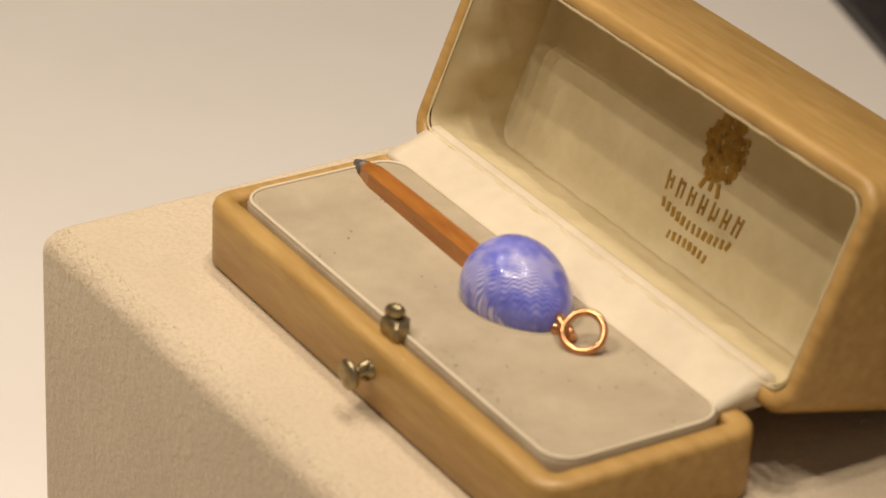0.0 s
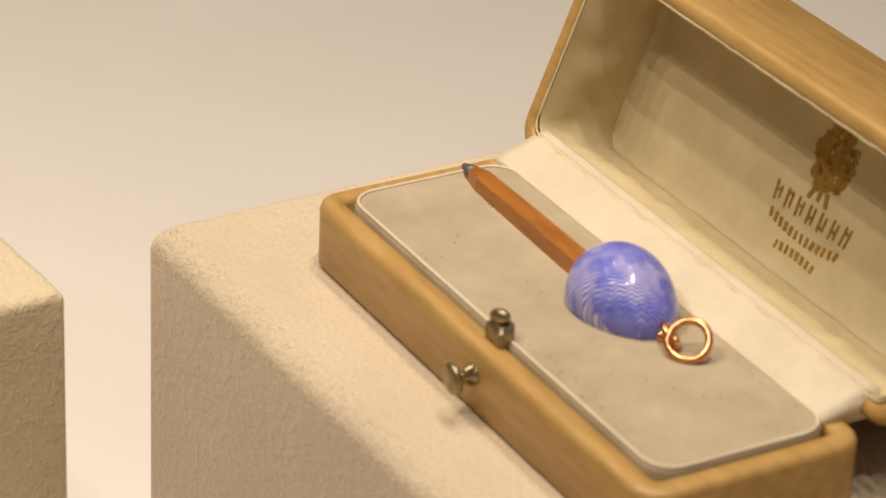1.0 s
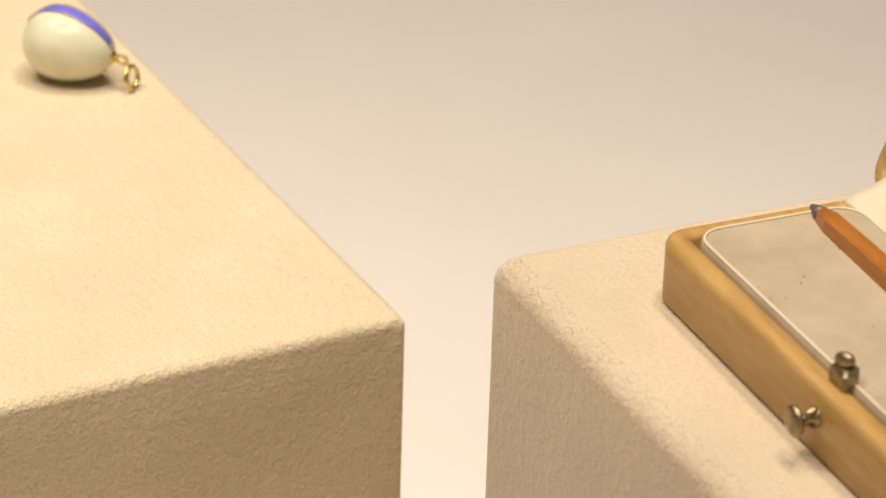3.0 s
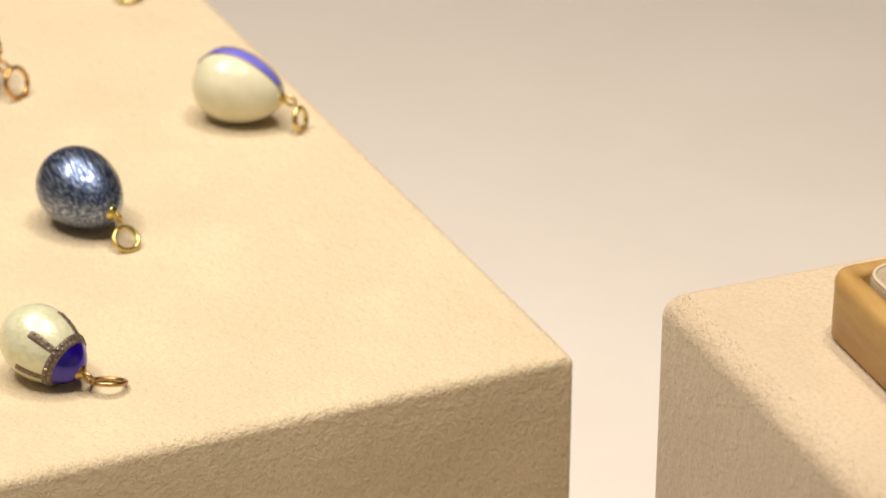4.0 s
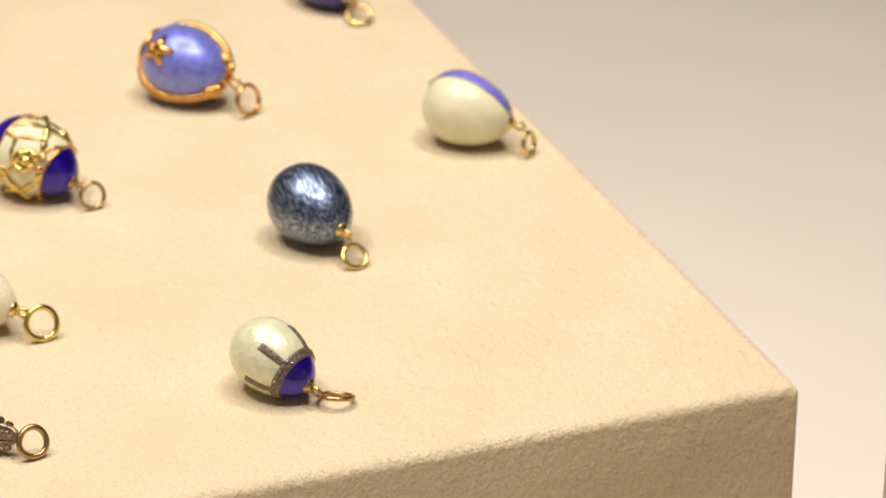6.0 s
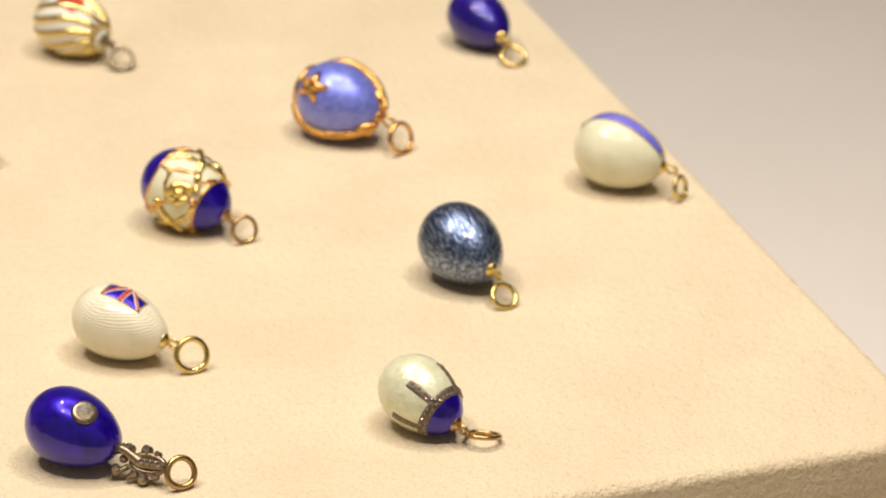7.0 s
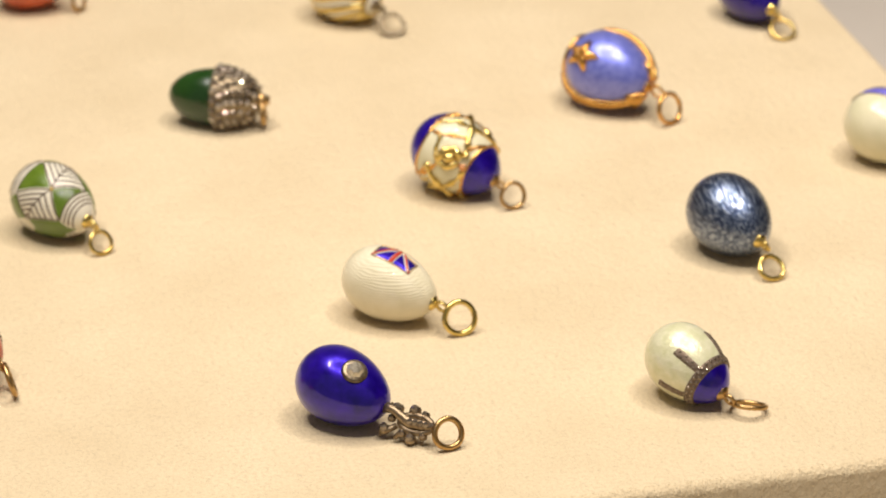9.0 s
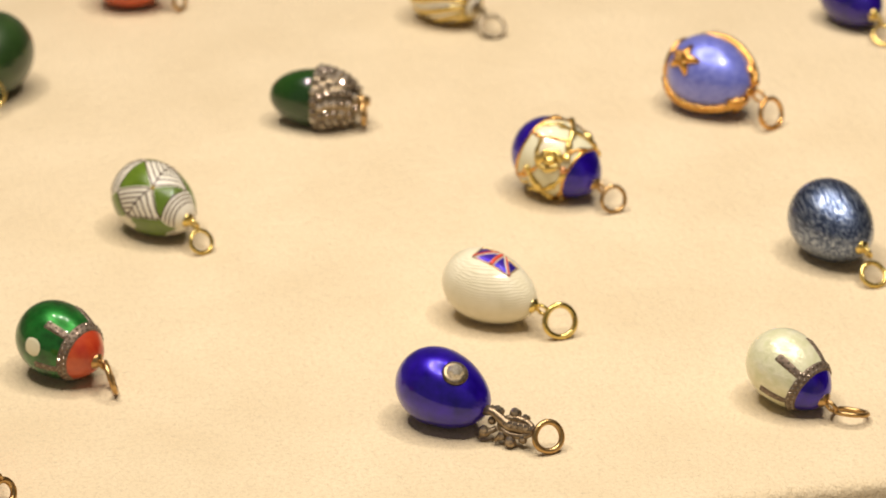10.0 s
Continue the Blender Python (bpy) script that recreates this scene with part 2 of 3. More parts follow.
def jewel(centre, normal, radius, bm=None, height=0.6, sides=8):
    """A rose-cut stone: a faceted low dome."""
    bm = bm or bmesh.new()
    c, z = Vector(centre), Vector(normal).normalized()
    base = circle(c - 0.2 * radius * z, z, radius, sides)
    mid = circle(c + 0.55 * height * radius * z, z, radius * 0.62, sides)
    vb = [bm.verts.new(p * MM) for p in base]
    vm = [bm.verts.new(p * MM) for p in mid]
    top = bm.verts.new((c + height * radius * z) * MM)
    for i in range(sides):
        j = (i + 1) % sides
        bm.faces.new((vb[i], vb[j], vm[i]))
        bm.faces.new((vb[j], vm[j], vm[i]))
        bm.faces.new((vm[i], vm[j], top))
    return bm


# ---- the setting ----
def slab(name, lo, hi, material, label):
    bm = bmesh.new()
    bmesh.ops.create_cube(bm, size=1.0)
    for v in bm.verts:
        v.co = Vector([lo[i] if v.co[i] < 0 else hi[i] for i in range(3)])
    ob = part(name, bm, material, None, label, False)
    return tagged(ob, kind="structure", category=name.split("_")[0])


FLOOR = -0.12
slab("floor", (-1.0, -0.62, FLOOR - 0.02), (0.322, 0.9, FLOOR), "board", "pinkish cream board floor of the display case")
slab("wall_back", (-1.0, 0.9, FLOOR - 0.02), (0.9, 0.93, 1.0), "wall", "plain cream back wall of the display case")
slab("wall_left", (-1.03, -0.62, FLOOR - 0.02), (-1.0, 0.93, 1.0), "wall", "plain cream side wall of the display case")
# right wall and ceiling are unseen, added dark so little light bounces back
slab("wall_right", (0.9, -0.62, FLOOR - 0.02), (0.93, 0.93, 1.0), "low_bounce", "unseen dark side wall added to cut bounced light")
slab("ceiling", (-1.03, -0.62, 1.0), (0.93, 0.93, 1.03), "low_bounce", "unseen dark ceiling added to keep the surroundings dim")
slab("trim", (0.3225, -0.62, FLOOR - 0.02), (0.9, 0.898, FLOOR + 0.004), "rail", "dark metal border of the case floor")


def plinth(name, corner, angle, long_x, long_y, top, radius, material, label):
    """A cloth-covered block with soft edges; corner is its top corner, x runs along the angle."""
    loops = []
    steps = 6
    height = (top - FLOOR) * 1000
    lx, ly = long_x, long_y
    loops.append(rounded(0, 0, lx, ly, radius * 0.7, -height, 5))
    for k in range(1, 16):
        loops.append(rounded(0, 0, lx, ly, radius * 0.7, -height + (height - radius) * k / 15, 5))
    for i in range(1, steps + 1):
        t = math.pi / 2 * i / steps
        q = radius * (1 - math.cos(t))
        loops.append(rounded(q, q, lx - q, ly - q, radius * 0.7 + 0.1, -radius + radius * math.sin(t), 5))
    bm = loft(loops)
    ob = part(name, bm, material, None, label)
    ob.matrix_world = pose(corner[0], corner[1], top, 0, 0, angle)
    return tagged(ob, category="display block")


# ---- the jewel box ----
BLOCK_CORNER = (0.0524, -0.0690)
BOX_SCALE = 0.965
BOX_TURN = -72.4
BOX_TOP = 0.0396
BOX_H = 9.6
BLOCK_TOP = BOX_TOP - BOX_H * MM * BOX_SCALE
plinth("display_block", BLOCK_CORNER, -70.9, 230, 84, BLOCK_TOP, 3.2, "suede_pale",
       "soft-edged cream suede plinth under the jewel box")
plinth("display_block", (0.0453, -0.0317), 111.8, 250, 330, 0.0, 1.6, "suede",
       "wide cream suede plinth that carries the egg pendants")

box_m = pose(0.0724, -0.0811, BLOCK_TOP, 0, 0, BOX_TURN) @ Matrix.Scale(BOX_SCALE, 4)
LX, LY = 84.6, 31.8
box = thing("jewel_box", box_m, "open pale wooden jewel case lined with cream silk", "jewel box")
loops = []
for q, z in ((0.5, 0), (0, 0.6), (0, BOX_H - 1.0), (0.25, BOX_H - 0.4), (0.9, BOX_H), (3.0, BOX_H), (3.4, BOX_H - 0.8), (3.6, 3.0)):
    loops.append(rounded(q, q, LX - q, LY - q, max(4.2 - q, 1.0), z))
part("base", loft(loops), "holly", box, "pale varnished wood base with a thick rim")
# padded tray with a raised edge
loops = []
for q, z in ((3.5, 5.0), (3.5, BOX_H + 0.2), (3.7, BOX_H + 0.7), (4.3, BOX_H + 0.8), (4.8, BOX_H + 0.55)):
    loops.append(rounded(q, q, LX - q + 0.3, 28.6 - (q - 3.5), 4.0, z))
part("tray", loft(loops), "velvet", box, "grey-beige velvet tray")
welt = rounded(3.9, 3.9, LX - 3.6, 28.2, 3.8, BOX_H + 0.8, 8)
rim = [(45.6 + 8.9 * math.cos(a), 21.6 + 7.3 * math.sin(a), BOX_H + 0.2) for a in (2 * math.pi * k / 48 for k in range(48))]
part("recess_edge", tube(rim, 0.5, 8, True), "velvet", box, "soft raised edge of the egg's recess")
part("piping", tube(welt, 0.26, 8, True), "silk", box, "thin cord round the tray")
# silk hinge strip
strip = []
bends = ((28.0, 0.6), (29.6, 1.3), (31.6, 1.8), (33.2, 2.45), (34.3, 2.85), (34.75, 2.5), (35.2, 3.05), (36.6, 2.9))
for i in range(29):
    k, f = divmod(i / 28 * (len(bends) - 1), 1)
    a, b = bends[int(k)], bends[min(int(k) + 1, len(bends) - 1)]
    strip.append((a[0] + (b[0] - a[0]) * f, BOX_H + a[1] + (b[1] - a[1]) * f))
random.seed(4)
cols = []
for k in range(41):
    x = 1.6 + 77.6 * k / 40
    w = 0.13 * math.sin(k * 1.7) + random.uniform(-0.06, 0.06)
    cols.append([(x, y, z + w * math.sin(math.pi * i / 28)) for i, (y, z) in enumerate(strip)] +
                [(x, y, min(z - 0.5, BOX_H - 0.8)) for y, z in strip[::-1]])
part("hinge_strip", loft(cols), "silk", box, "cream silk hinge strip")

def dense(x0, y0, x1, y1, r, z, steps):
    """A rounded rectangle with its straight sides divided too."""
    pts, out = rounded(x0, y0, x1, y1, r, z, steps), []
    for i, (a, b) in enumerate(zip(pts, pts[1:] + pts[:1])):
        n = {steps - 1: 48, 2 * steps - 1: 16, 3 * steps - 1: 48, 4 * steps - 1: 16}.get(i, 1)
        out += [tuple(a[c] + (b[c] - a[c]) * k / n for c in range(3)) for k in range(n)]
    return out


# lid, standing open and leaning back
LEAN = 21.5
LID_D = 31.0
lid = new("lid")
lid.empty_display_size = 0.005
lid.parent = box
tagged(lid, "deep wooden lid standing open, lined with satin")
lid.matrix_basis = Matrix.Translation((0, 33.6 * MM, (BOX_H + 0.1) * MM)) @ pose(0, 0, 0, 90 - LEAN, 0, 0)
# lid space: x along the box, y up the lid, z out of the opening (the back is at -LID_D)
LH = 31.2
loops = []
for q, z in ((1.6, -LID_D), (0.5, -LID_D + 0.5), (0, -LID_D + 1.6), (0, -0.9), (0.25, -0.3), (0.8, 0), (2.0, 0), (2.5, -0.4), (2.7, -3.0)):
    loops.append(rounded(q - 2.6, q + (3.6 if z < -20 else 0), LX + 0.6 - q, LH - q, 4.4 - min(q, 2.4), z))
part("shell", loft(loops, True, False), "holly", lid, "pale varnished wood lid")
loops = []
for k in range(14):
    z = -0.5 - 15.0 * k / 13
    q = 2.75 + 0.25 * k / 13 + 0.5 * math.sin(math.pi * k / 13)
    lp = dense(q - 2.6, q, LX + 0.6 - q, LH - q, 3.2, z, 12)
    fold = math.sin(math.pi * min(1, k / 12))
    loops.append([(x + 1.1 * fold * noise.noise(Vector((x * 0.2, y * 0.26, zz * 0.16))), y + 0.6 * fold * noise.noise(Vector((x * 0.3, 9 + y * 0.3, zz * 0.14))), zz) for x, y, zz in lp])
part("lining", loft(loops, False, False), "satin", lid, "folded cream satin side lining")
loops = []
for q, z in ((2.5, -17.0), (2.6, -12.0), (2.9, -13.0), (3.6, -13.7), (4.6, -14.0), (6.0, -14.1)):
    loops.append(rounded(q - 2.6, q, LX + 0.6 - q, LH - q, 3.2, z, 8))
part("lid_pad", loft(loops), "satin", lid, "padded cream satin panel")
part("lid_piping", tube([(x, y + 0.12 * noise.noise(Vector((x, y, 3))), z) for x, y, z in dense(0.0, 2.6, LX - 2.0, LH - 2.6, 2.6, -0.35, 10)], lambda t: 0.2 + 0.13 * noise.noise(Vector((t * 60, 0, 1))), 6, True), "satin", lid, "frayed pale silk edge")


def flat_bar(x, y, w, h, turn=0.0, z=-14.05, bm=None):
    bm = bm or bmesh.new()
    c, s = math.cos(radians(turn)), math.sin(radians(turn))
    pts = [(-w / 2, -h / 2), (w / 2, -h / 2), (w / 2, h / 2), (-w / 2, h / 2)]
    vs = [bm.verts.new(Vector((x + c * a - s * b, y + s * a + c * b, z)) * MM) for a, b in pts]
    vt = [bm.verts.new(v.co + Vector((0, 0, 0.05 * MM))) for v in vs]
    bm.faces.new(vt)
    for i in range(4):
        bm.faces.new((vs[i], vs[(i + 1) % 4], vt[(i + 1) % 4], vt[i]))
    return bm


# gilt stamp: a crest over three curved rows of bars
STX, STY = 43.5, 13.4
bm = bmesh.new()
random.seed(2)
for i in range(170):
    a, r = random.uniform(0, 6.283), math.sqrt(random.random())
    px, py = STX + 4.0 * r * math.cos(a), STY + 6.9 + 4.6 * r * math.sin(a)
    flat_bar(px, py, random.uniform(0.5, 1.3), random.uniform(0.5, 1.2), random.uniform(0, 90), -14.05 + 0.003 * (i % 9), bm)
for dx in (-1.6, 0, 1.6):
    flat_bar(STX + dx, STY + 1.9 - abs(dx) * 0.2, 0.7, 2.0, dx * 12, -14.02, bm)
tagged(part("crest", bm, "stamp", lid, "gilt stamped crest", False), kind="stuff")
for row, (n, pitch, y, w, h) in enumerate(((7, 2.5, STY - 1.2, 1.5, 2.7), (13, 1.2, STY - 4.6, 0.8, 1.3), (8, 1.15, STY - 6.9, 0.75, 1.2))):
    bm = bmesh.new()
    for i in range(n):
        k = i - (n - 1) / 2
        lift = (0.05 if row == 0 else 0.035) * k * k * (-1 if row == 2 else 1) * 0.6
        if row == 0:
            flat_bar(STX + k * pitch - 0.5, y + lift, 0.42, h, -k * 1.5 + random.uniform(-4, 4), -14.05, bm)
            flat_bar(STX + k * pitch + 0.5, y + lift, 0.36, h * random.uniform(0.6, 1), -k * 1.5, -14.04, bm)
            flat_bar(STX + k * pitch, y + lift + random.uniform(-1, 1), 1.2, 0.42, -k * 1.5, -14.03, bm)
        else:
            flat_bar(STX + k * pitch, y + lift, w * random.uniform(0.6, 1.0), h, -k * 1.5 + random.uniform(-12, 12), -14.05, bm)
    tagged(part("stamped_line", bm, "stamp", lid, "row of gilt stamped bars", False), kind="stuff")

# clasp: hook behind the rim and push button on the front
hook = []
for y, z, w in ((2.6, -0.6, 2.0), (2.4, 0.8, 2.1), (2.5, 2.0, 2.0), (2.8, 2.6, 1.4)):
    hook.append([(45.2 + dx * w, y + dy, BOX_H + z) for dx, dy in ((-1, 0.1), (-0.8, -0.25), (0.8, -0.25), (1, 0.1), (1, 1.7), (0.8, 2.0), (-0.8, 2.0), (-1, 1.7))])
catch = part("clasp_hook", loft(hook), "brass", box, "small aged brass catch", False)
lip = ball((44.8, 3.5, BOX_H + 3.3), 1.2, None, (1.35, 0.75, 0.9), 3, pose(0, 0, 0, 20, -18, 15))
part("lip", lip, "brass", catch)
BZ = BOX_H - 4.0
bm = tube([(45.0, 0.4, BZ), (45.0, -0.3, BZ), (45.0, -0.9, BZ), (45.0, -2.6, BZ)], lambda t: (1.5, 1.3, 0.75, 0.7)[min(3, int(t * 3.01))], 12)
for dz in (0.95, -0.85):
    ball((45.2, -0.9, BZ + dz), 0.8, bm, (0.8, 1.3, 0.6), 2, pose(0, 0, 0, 22 if dz > 0 else -22, 0, 0))
knob = part("push_button", bm, "brass", box, "round aged brass push button")
face = [(45.0, -2.4, BZ), (45.0, -2.6, BZ), (45.0, -3.0, BZ), (45.0, -3.4, BZ), (45.0, -3.6, BZ)]
part("button_disc", tube(face, lambda t: (1.2, 1.9, 2.1, 1.95, 1.3)[min(4, int(t * 4.01))], 22), "brass", knob)


# ---- egg pendants ----
class Egg:
    """An egg of revolution: x towards the narrow end, resting on z = 0 with that end dipped. phi 0 is up, 90 is +y."""

    def __init__(self, length, radius, azimuth, dip=9.0, taper=0.17, sink=0.0):
        self.l, self.r, self.k = length, radius, taper
        self.turn = Euler((0, radians(dip), radians(azimuth)), "XYZ").to_matrix()
        best = max(math.sqrt(max(0, 1 - u * u)) * (1 - taper * u) for u in np.linspace(-1, 1, 201))
        self.n = best
        self.lift = 0.0
        low = min(self.at(u, p).z for u in np.linspace(-0.9, 0.9, 61) for p in range(0, 360, 10))
        self.lift = -low - sink

    def local(self, u, phi, off=0.0):
        r = self.r * math.sqrt(max(0.0, 1 - u * u)) * (1 - self.k * u) / self.n
        h = 1e-3
        ua, ub = max(-0.9999, u - h), min(0.9999, u + h)
        ra, rb = (self.r * math.sqrt(1 - w * w) * (1 - self.k * w) / self.n for w in (ua, ub))
        n = Vector((-(rb - ra), (ub - ua) * self.l / 2)).normalized()
        t = radians(phi)
        x, q = self.l / 2 * u + n.x * off, r + n.y * off
        return Vector((x, q * math.sin(t), q * math.cos(t)))

    def at(self, u, phi, off=0.0):
        return self.turn @ self.local(u, phi, off) + Vector((0, 0, self.lift))

    def normal(self, u, phi):
        return (self.at(u, phi, 0.2) - self.at(u, phi)).normalized()

    def ahead(self):
        return self.turn @ Vector((1, 0, 0))

    def tip(self, d=0.0):
        return self.turn @ Vector((self.l / 2 + d, 0, 0)) + Vector((0, 0, self.lift))

    def zone(self, u0=-1.0, u1=1.0, off=0.0, seg=64, steps=40):
        a0, a1 = math.asin(max(-1, u0)), math.asin(min(1, u1))
        rows = []
        for i in range(steps + 1):
            u = math.sin(a0 + (a1 - a0) * i / steps)
            u = max(-0.9995, min(0.9995, u))
            rows.append([self.at(u, 360 * k / seg, off) for k in range(seg)])
        return loft(rows, True, True)

    def patch(self, u0, u1, p0, p1, off=0.05, nu=8, np_=8, shape=None, bm=None):
        """A thin raised piece on the surface; shape bends (s, t) in 0..1 to (u, phi)."""
        bm = bm or bmesh.new()
        grid = []
        for i in range(nu + 1):
            row = []
            for j in range(np_ + 1):
                s, t = i / nu, j / np_
                u, p = shape(s, t) if shape else (u0 + (u1 - u0) * s, p0 + (p1 - p0) * t)
                edge = i in (0, nu) or j in (0, np_)
                row.append(bm.verts.new(self.at(u, p, -0.03 if edge else off) * MM))
            grid.append(row)
        for i in range(nu):
            for j in range(np_):
                bm.faces.new((grid[i][j], grid[i + 1][j], grid[i + 1][j + 1], grid[i][j + 1]))
        return bm

    def line(self, pts, radius, closed=False, seg=6, off=0.0, bm=None):
        return tube([self.at(u, p, off) for u, p in pts], radius, seg, closed, bm)


def pendant(name, tip, egg, label, group="egg pendants on the plinth"):
    a = egg.ahead()
    x, y = tip[0] - a.x * egg.l / 2 * MM, tip[1] - a.y * egg.l / 2 * MM
    return thing(name, pose(x, y, 0.0), label, "pendant", group)


def fitting(ob, egg, metal, ring=2.3, wire=0.36, facing=(0.5, -0.8, 0.35), cap=1.0, reach=2.9, side=0.0, squash=1.0, loop=1.0, drop=None, swing=None):
    """Cap, small loop and hanging ring at the narrow end."""
    t, a = egg.tip(), egg.ahead()
    bm = tube([t - 0.8 * a, t - 0.1 * a, t + 0.25 * a, t + 0.6 * a], lambda s: (1.3, 1.2, 0.75, 0.4)[min(3, int(s * 3.01))] * cap, 14)
    part("cap", bm, metal, ob)
    flat = Vector((a.x, a.y, 0)).normalized()
    across = Vector((-flat.y, flat.x, 0))
    c = t + 1.25 * a * loop
    c.z = max(c.z, 1.1)
    ring_part("loop", c, across + Vector((0, 0, 0.4)), 0.85 * loop, 0.3, metal, ob)
    if swing is not None:
        flat = Vector((math.cos(radians(swing)), math.sin(radians(swing)), 0))
    n = Vector(facing).normalized()
    rise = math.sqrt(max(0.0, 1 - n.z * n.z))
    p = t + (reach + ring * 0.35) * flat + side * across
    p.z = ring * rise * squash + wire if drop is None else drop
    return ring_part("ring", p, n, ring, wire, metal, ob, squash=squash)


# the lilac egg with its pencil, laid into the tray of the box
top = BOX_H + 0.55
egg = Egg(17.2, 6.75, 1.0, 5.0, 0.2)
pen = thing("egg_pencil", box_m @ pose(45.9 * MM, 21.4 * MM, (top - 5.5) * MM), "lilac guilloche enamel egg with wooden pencil, set in the box tray", "pendant pencil")
part("egg_body", egg.zone(), "lilac", pen, "lilac enamel over wavy engraving")
a1 = Vector((-42.0, 1.0, egg.lift - 0.7))
hexes = []
for t, r in ((0, 2.2), (0.5, 2.15), (0.86, 2.0), (0.95, 1.3)):
    c = Vector((-5, 0.2, egg.lift - 0.3)).lerp(a1, t)
    hexes.append([c + r * Vector((0, math.cos(radians(60 * k + 20)), math.sin(radians(60 * k + 20)))) for k in range(6)])
part("pencil_shaft", loft(hexes), "pencil", pen, "orange-brown lacquered six-sided shaft", False)
hexes = []
for t, r in ((0.95, 1.3), (1.0, 0.8), (1.03, 0.45)):
    c = Vector((-5, 0.2, egg.lift - 0.3)).lerp(a1, t)
    hexes.append([c + r * Vector((0, math.cos(radians(36 * k)), math.sin(radians(36 * k)))) for k in range(10)])
part("pencil_point", loft(hexes), "lead", pen, "grey worn pencil point")
t = egg.tip()
part("cap", tube([t - Vector((0.8, 0, 0)), t + Vector((0.2, 0, 0)), t + Vector((0.8, 0, 0.1))], lambda s: 1.3 - 0.6 * s, 12), "rose", pen)
ring_part("loop", t + Vector((1.5, 0.1, 0.9)), (0.35, 0.75, 0.6), 1.6, 0.52, "rose", pen)
ring_part("ring", t + Vector((4.5, 0.7, 1.65)), (0.45, -0.5, 0.75), 2.6, 0.5, "rose", pen, "heavy rose gold ring", 1.0, 0.02)

# white egg with a small flag
egg = Egg(16.2, 5.7, -23.0, 8)
ob = pendant("egg_pendant", (-0.0732, -0.0189), egg, "ivory guilloche egg with a small enamel flag and gold ring")
part("egg_body", egg.zone(), "ivory", ob)
F0, F1, P0, P1 = -0.35, 0.46, -21, 13
flag = part("flag", egg.patch(F0, F1, P0, P1, 0.06, 14, 8), "cobalt", ob, "small flag in blue, white and red enamel")


def flag_line(u0, p0, u1, p1, r, off):
    return egg.line([(u0 + (u1 - u0) * i / 10, p0 + (p1 - p0) * i / 10) for i in range(11)], r, False, 6, off)


for ua, ub, pa, pb in ((F0, -0.03, P0, P1), (0.15, F1, P1, P0)):
    part("flag_stripe", flag_line(ua, pa, ub, pb, 0.42, -0.17), "white", flag)
    part("flag_stripe", flag_line(ua, pa, ub, pb, 0.2, 0.14), "red", flag)
part("flag_stripe", flag_line(0.06, P0, 0.06, P1, 0.72, -0.42), "white", flag)
part("flag_stripe", flag_line(0.06, P0, 0.06, P1, 0.5, -0.1), "red", flag)
border = [(F0 + (F1 - F0) * i / 8, P0) for i in range(8)] + [(F1, P0 + (P1 - P0) * i / 4) for i in range(4)]
border += [(F1 + (F0 - F1) * i / 8, P1) for i in range(8)] + [(F0, P1 + (P0 - P1) * i / 4) for i in range(4)]
part("flag_edge", egg.line(border, 0.12, True, 6, 0.02), "oldgold", flag)
fitting(ob, egg, "gold", 2.45, 0.46, (0.45, -0.8, 0.4), reach=3.3, loop=1.15, swing=-12)

# cobalt egg with a stone and a diamond mount
egg = Egg(15.4, 5.75, -27, 7)
ob = pendant("egg_pendant", (-0.0749, -0.0534), egg, "deep cobalt blue enamel egg with a stone and diamond mount")
part("egg_body", egg.zone(), "cobalt", ob)
c, n = egg.at(0.34, -19, 0.0), egg.normal(0.34, -19)
col = part("collet", tube([c - 0.2 * n, c + 0.1 * n, c + 0.3 * n], lambda s: (1.95, 1.9, 1.6)[min(2, int(s * 2.01))], 20), "silver", ob, "round silver collet")
part("stone", jewel(c + 0.25 * n, n, 1.55, None, 0.95, 7), "clear", col, "clear rose-cut stone", False)
t, a = egg.tip(), egg.ahead()
flat = Vector((0.97, -0.24, 0.0))
rise = Vector((0.12, 0.55, 0.83))
face = flat.cross(rise).normalized()
m = t + 4.6 * flat
m.z = 2.9
oval = [m + 2.5 * math.cos(w) * flat + 1.25 * math.sin(w) * rise for w in (2 * math.pi * k / 28 for k in range(28))]
mount = part("mount", tube(oval, 0.5, 8, True), "mount", ob, "openwork silver mount set with small diamonds")
part("mount_bar", tube([t - 0.3 * a, t + 1.2 * a + Vector((0, 0, 0.2)), m - 1.2 * flat, m + 1.2 * flat, m + 3.4 * flat], lambda s: (0.9, 0.6, 0.9, 0.9, 0.45)[min(4, int(s * 4.01))], 10), "mount", ob)
for dx, dz, r in ((-3.3, 1.7, 1.0), (-4.7, -1.5, 1.0), (-3.9, 0.2, 0.7), (-0.6, 1.9, 0.95), (1.1, 1.5, 0.7), (-0.5, -2.3, 0.95), (-1.9, -1.7, 0.7), (1.3, -1.6, 0.7), (2.4, 0.0, 0.75)):
    p = m + dx * flat + dz * rise
    p.z = max(p.z, 0.7 * r + 0.15)
    part("gem_seat", ball(p - 0.25 * face, r, None, (1, 1, 0.8), 2), "mount", mount)
    part("diamond", jewel(p + (0.35 * r) * face + 0.3 * r * rise, face + 0.6 * rise, r * 0.8, None, 0.8, 7), "chip", mount, "", False)
for k in range(5):
    part("diamond", jewel(m + (k - 2) * 0.85 * flat + 0.75 * face + 0.25 * rise, face + 0.5 * rise, 0.55, None, 0.8, 7), "chip", mount, "", False)
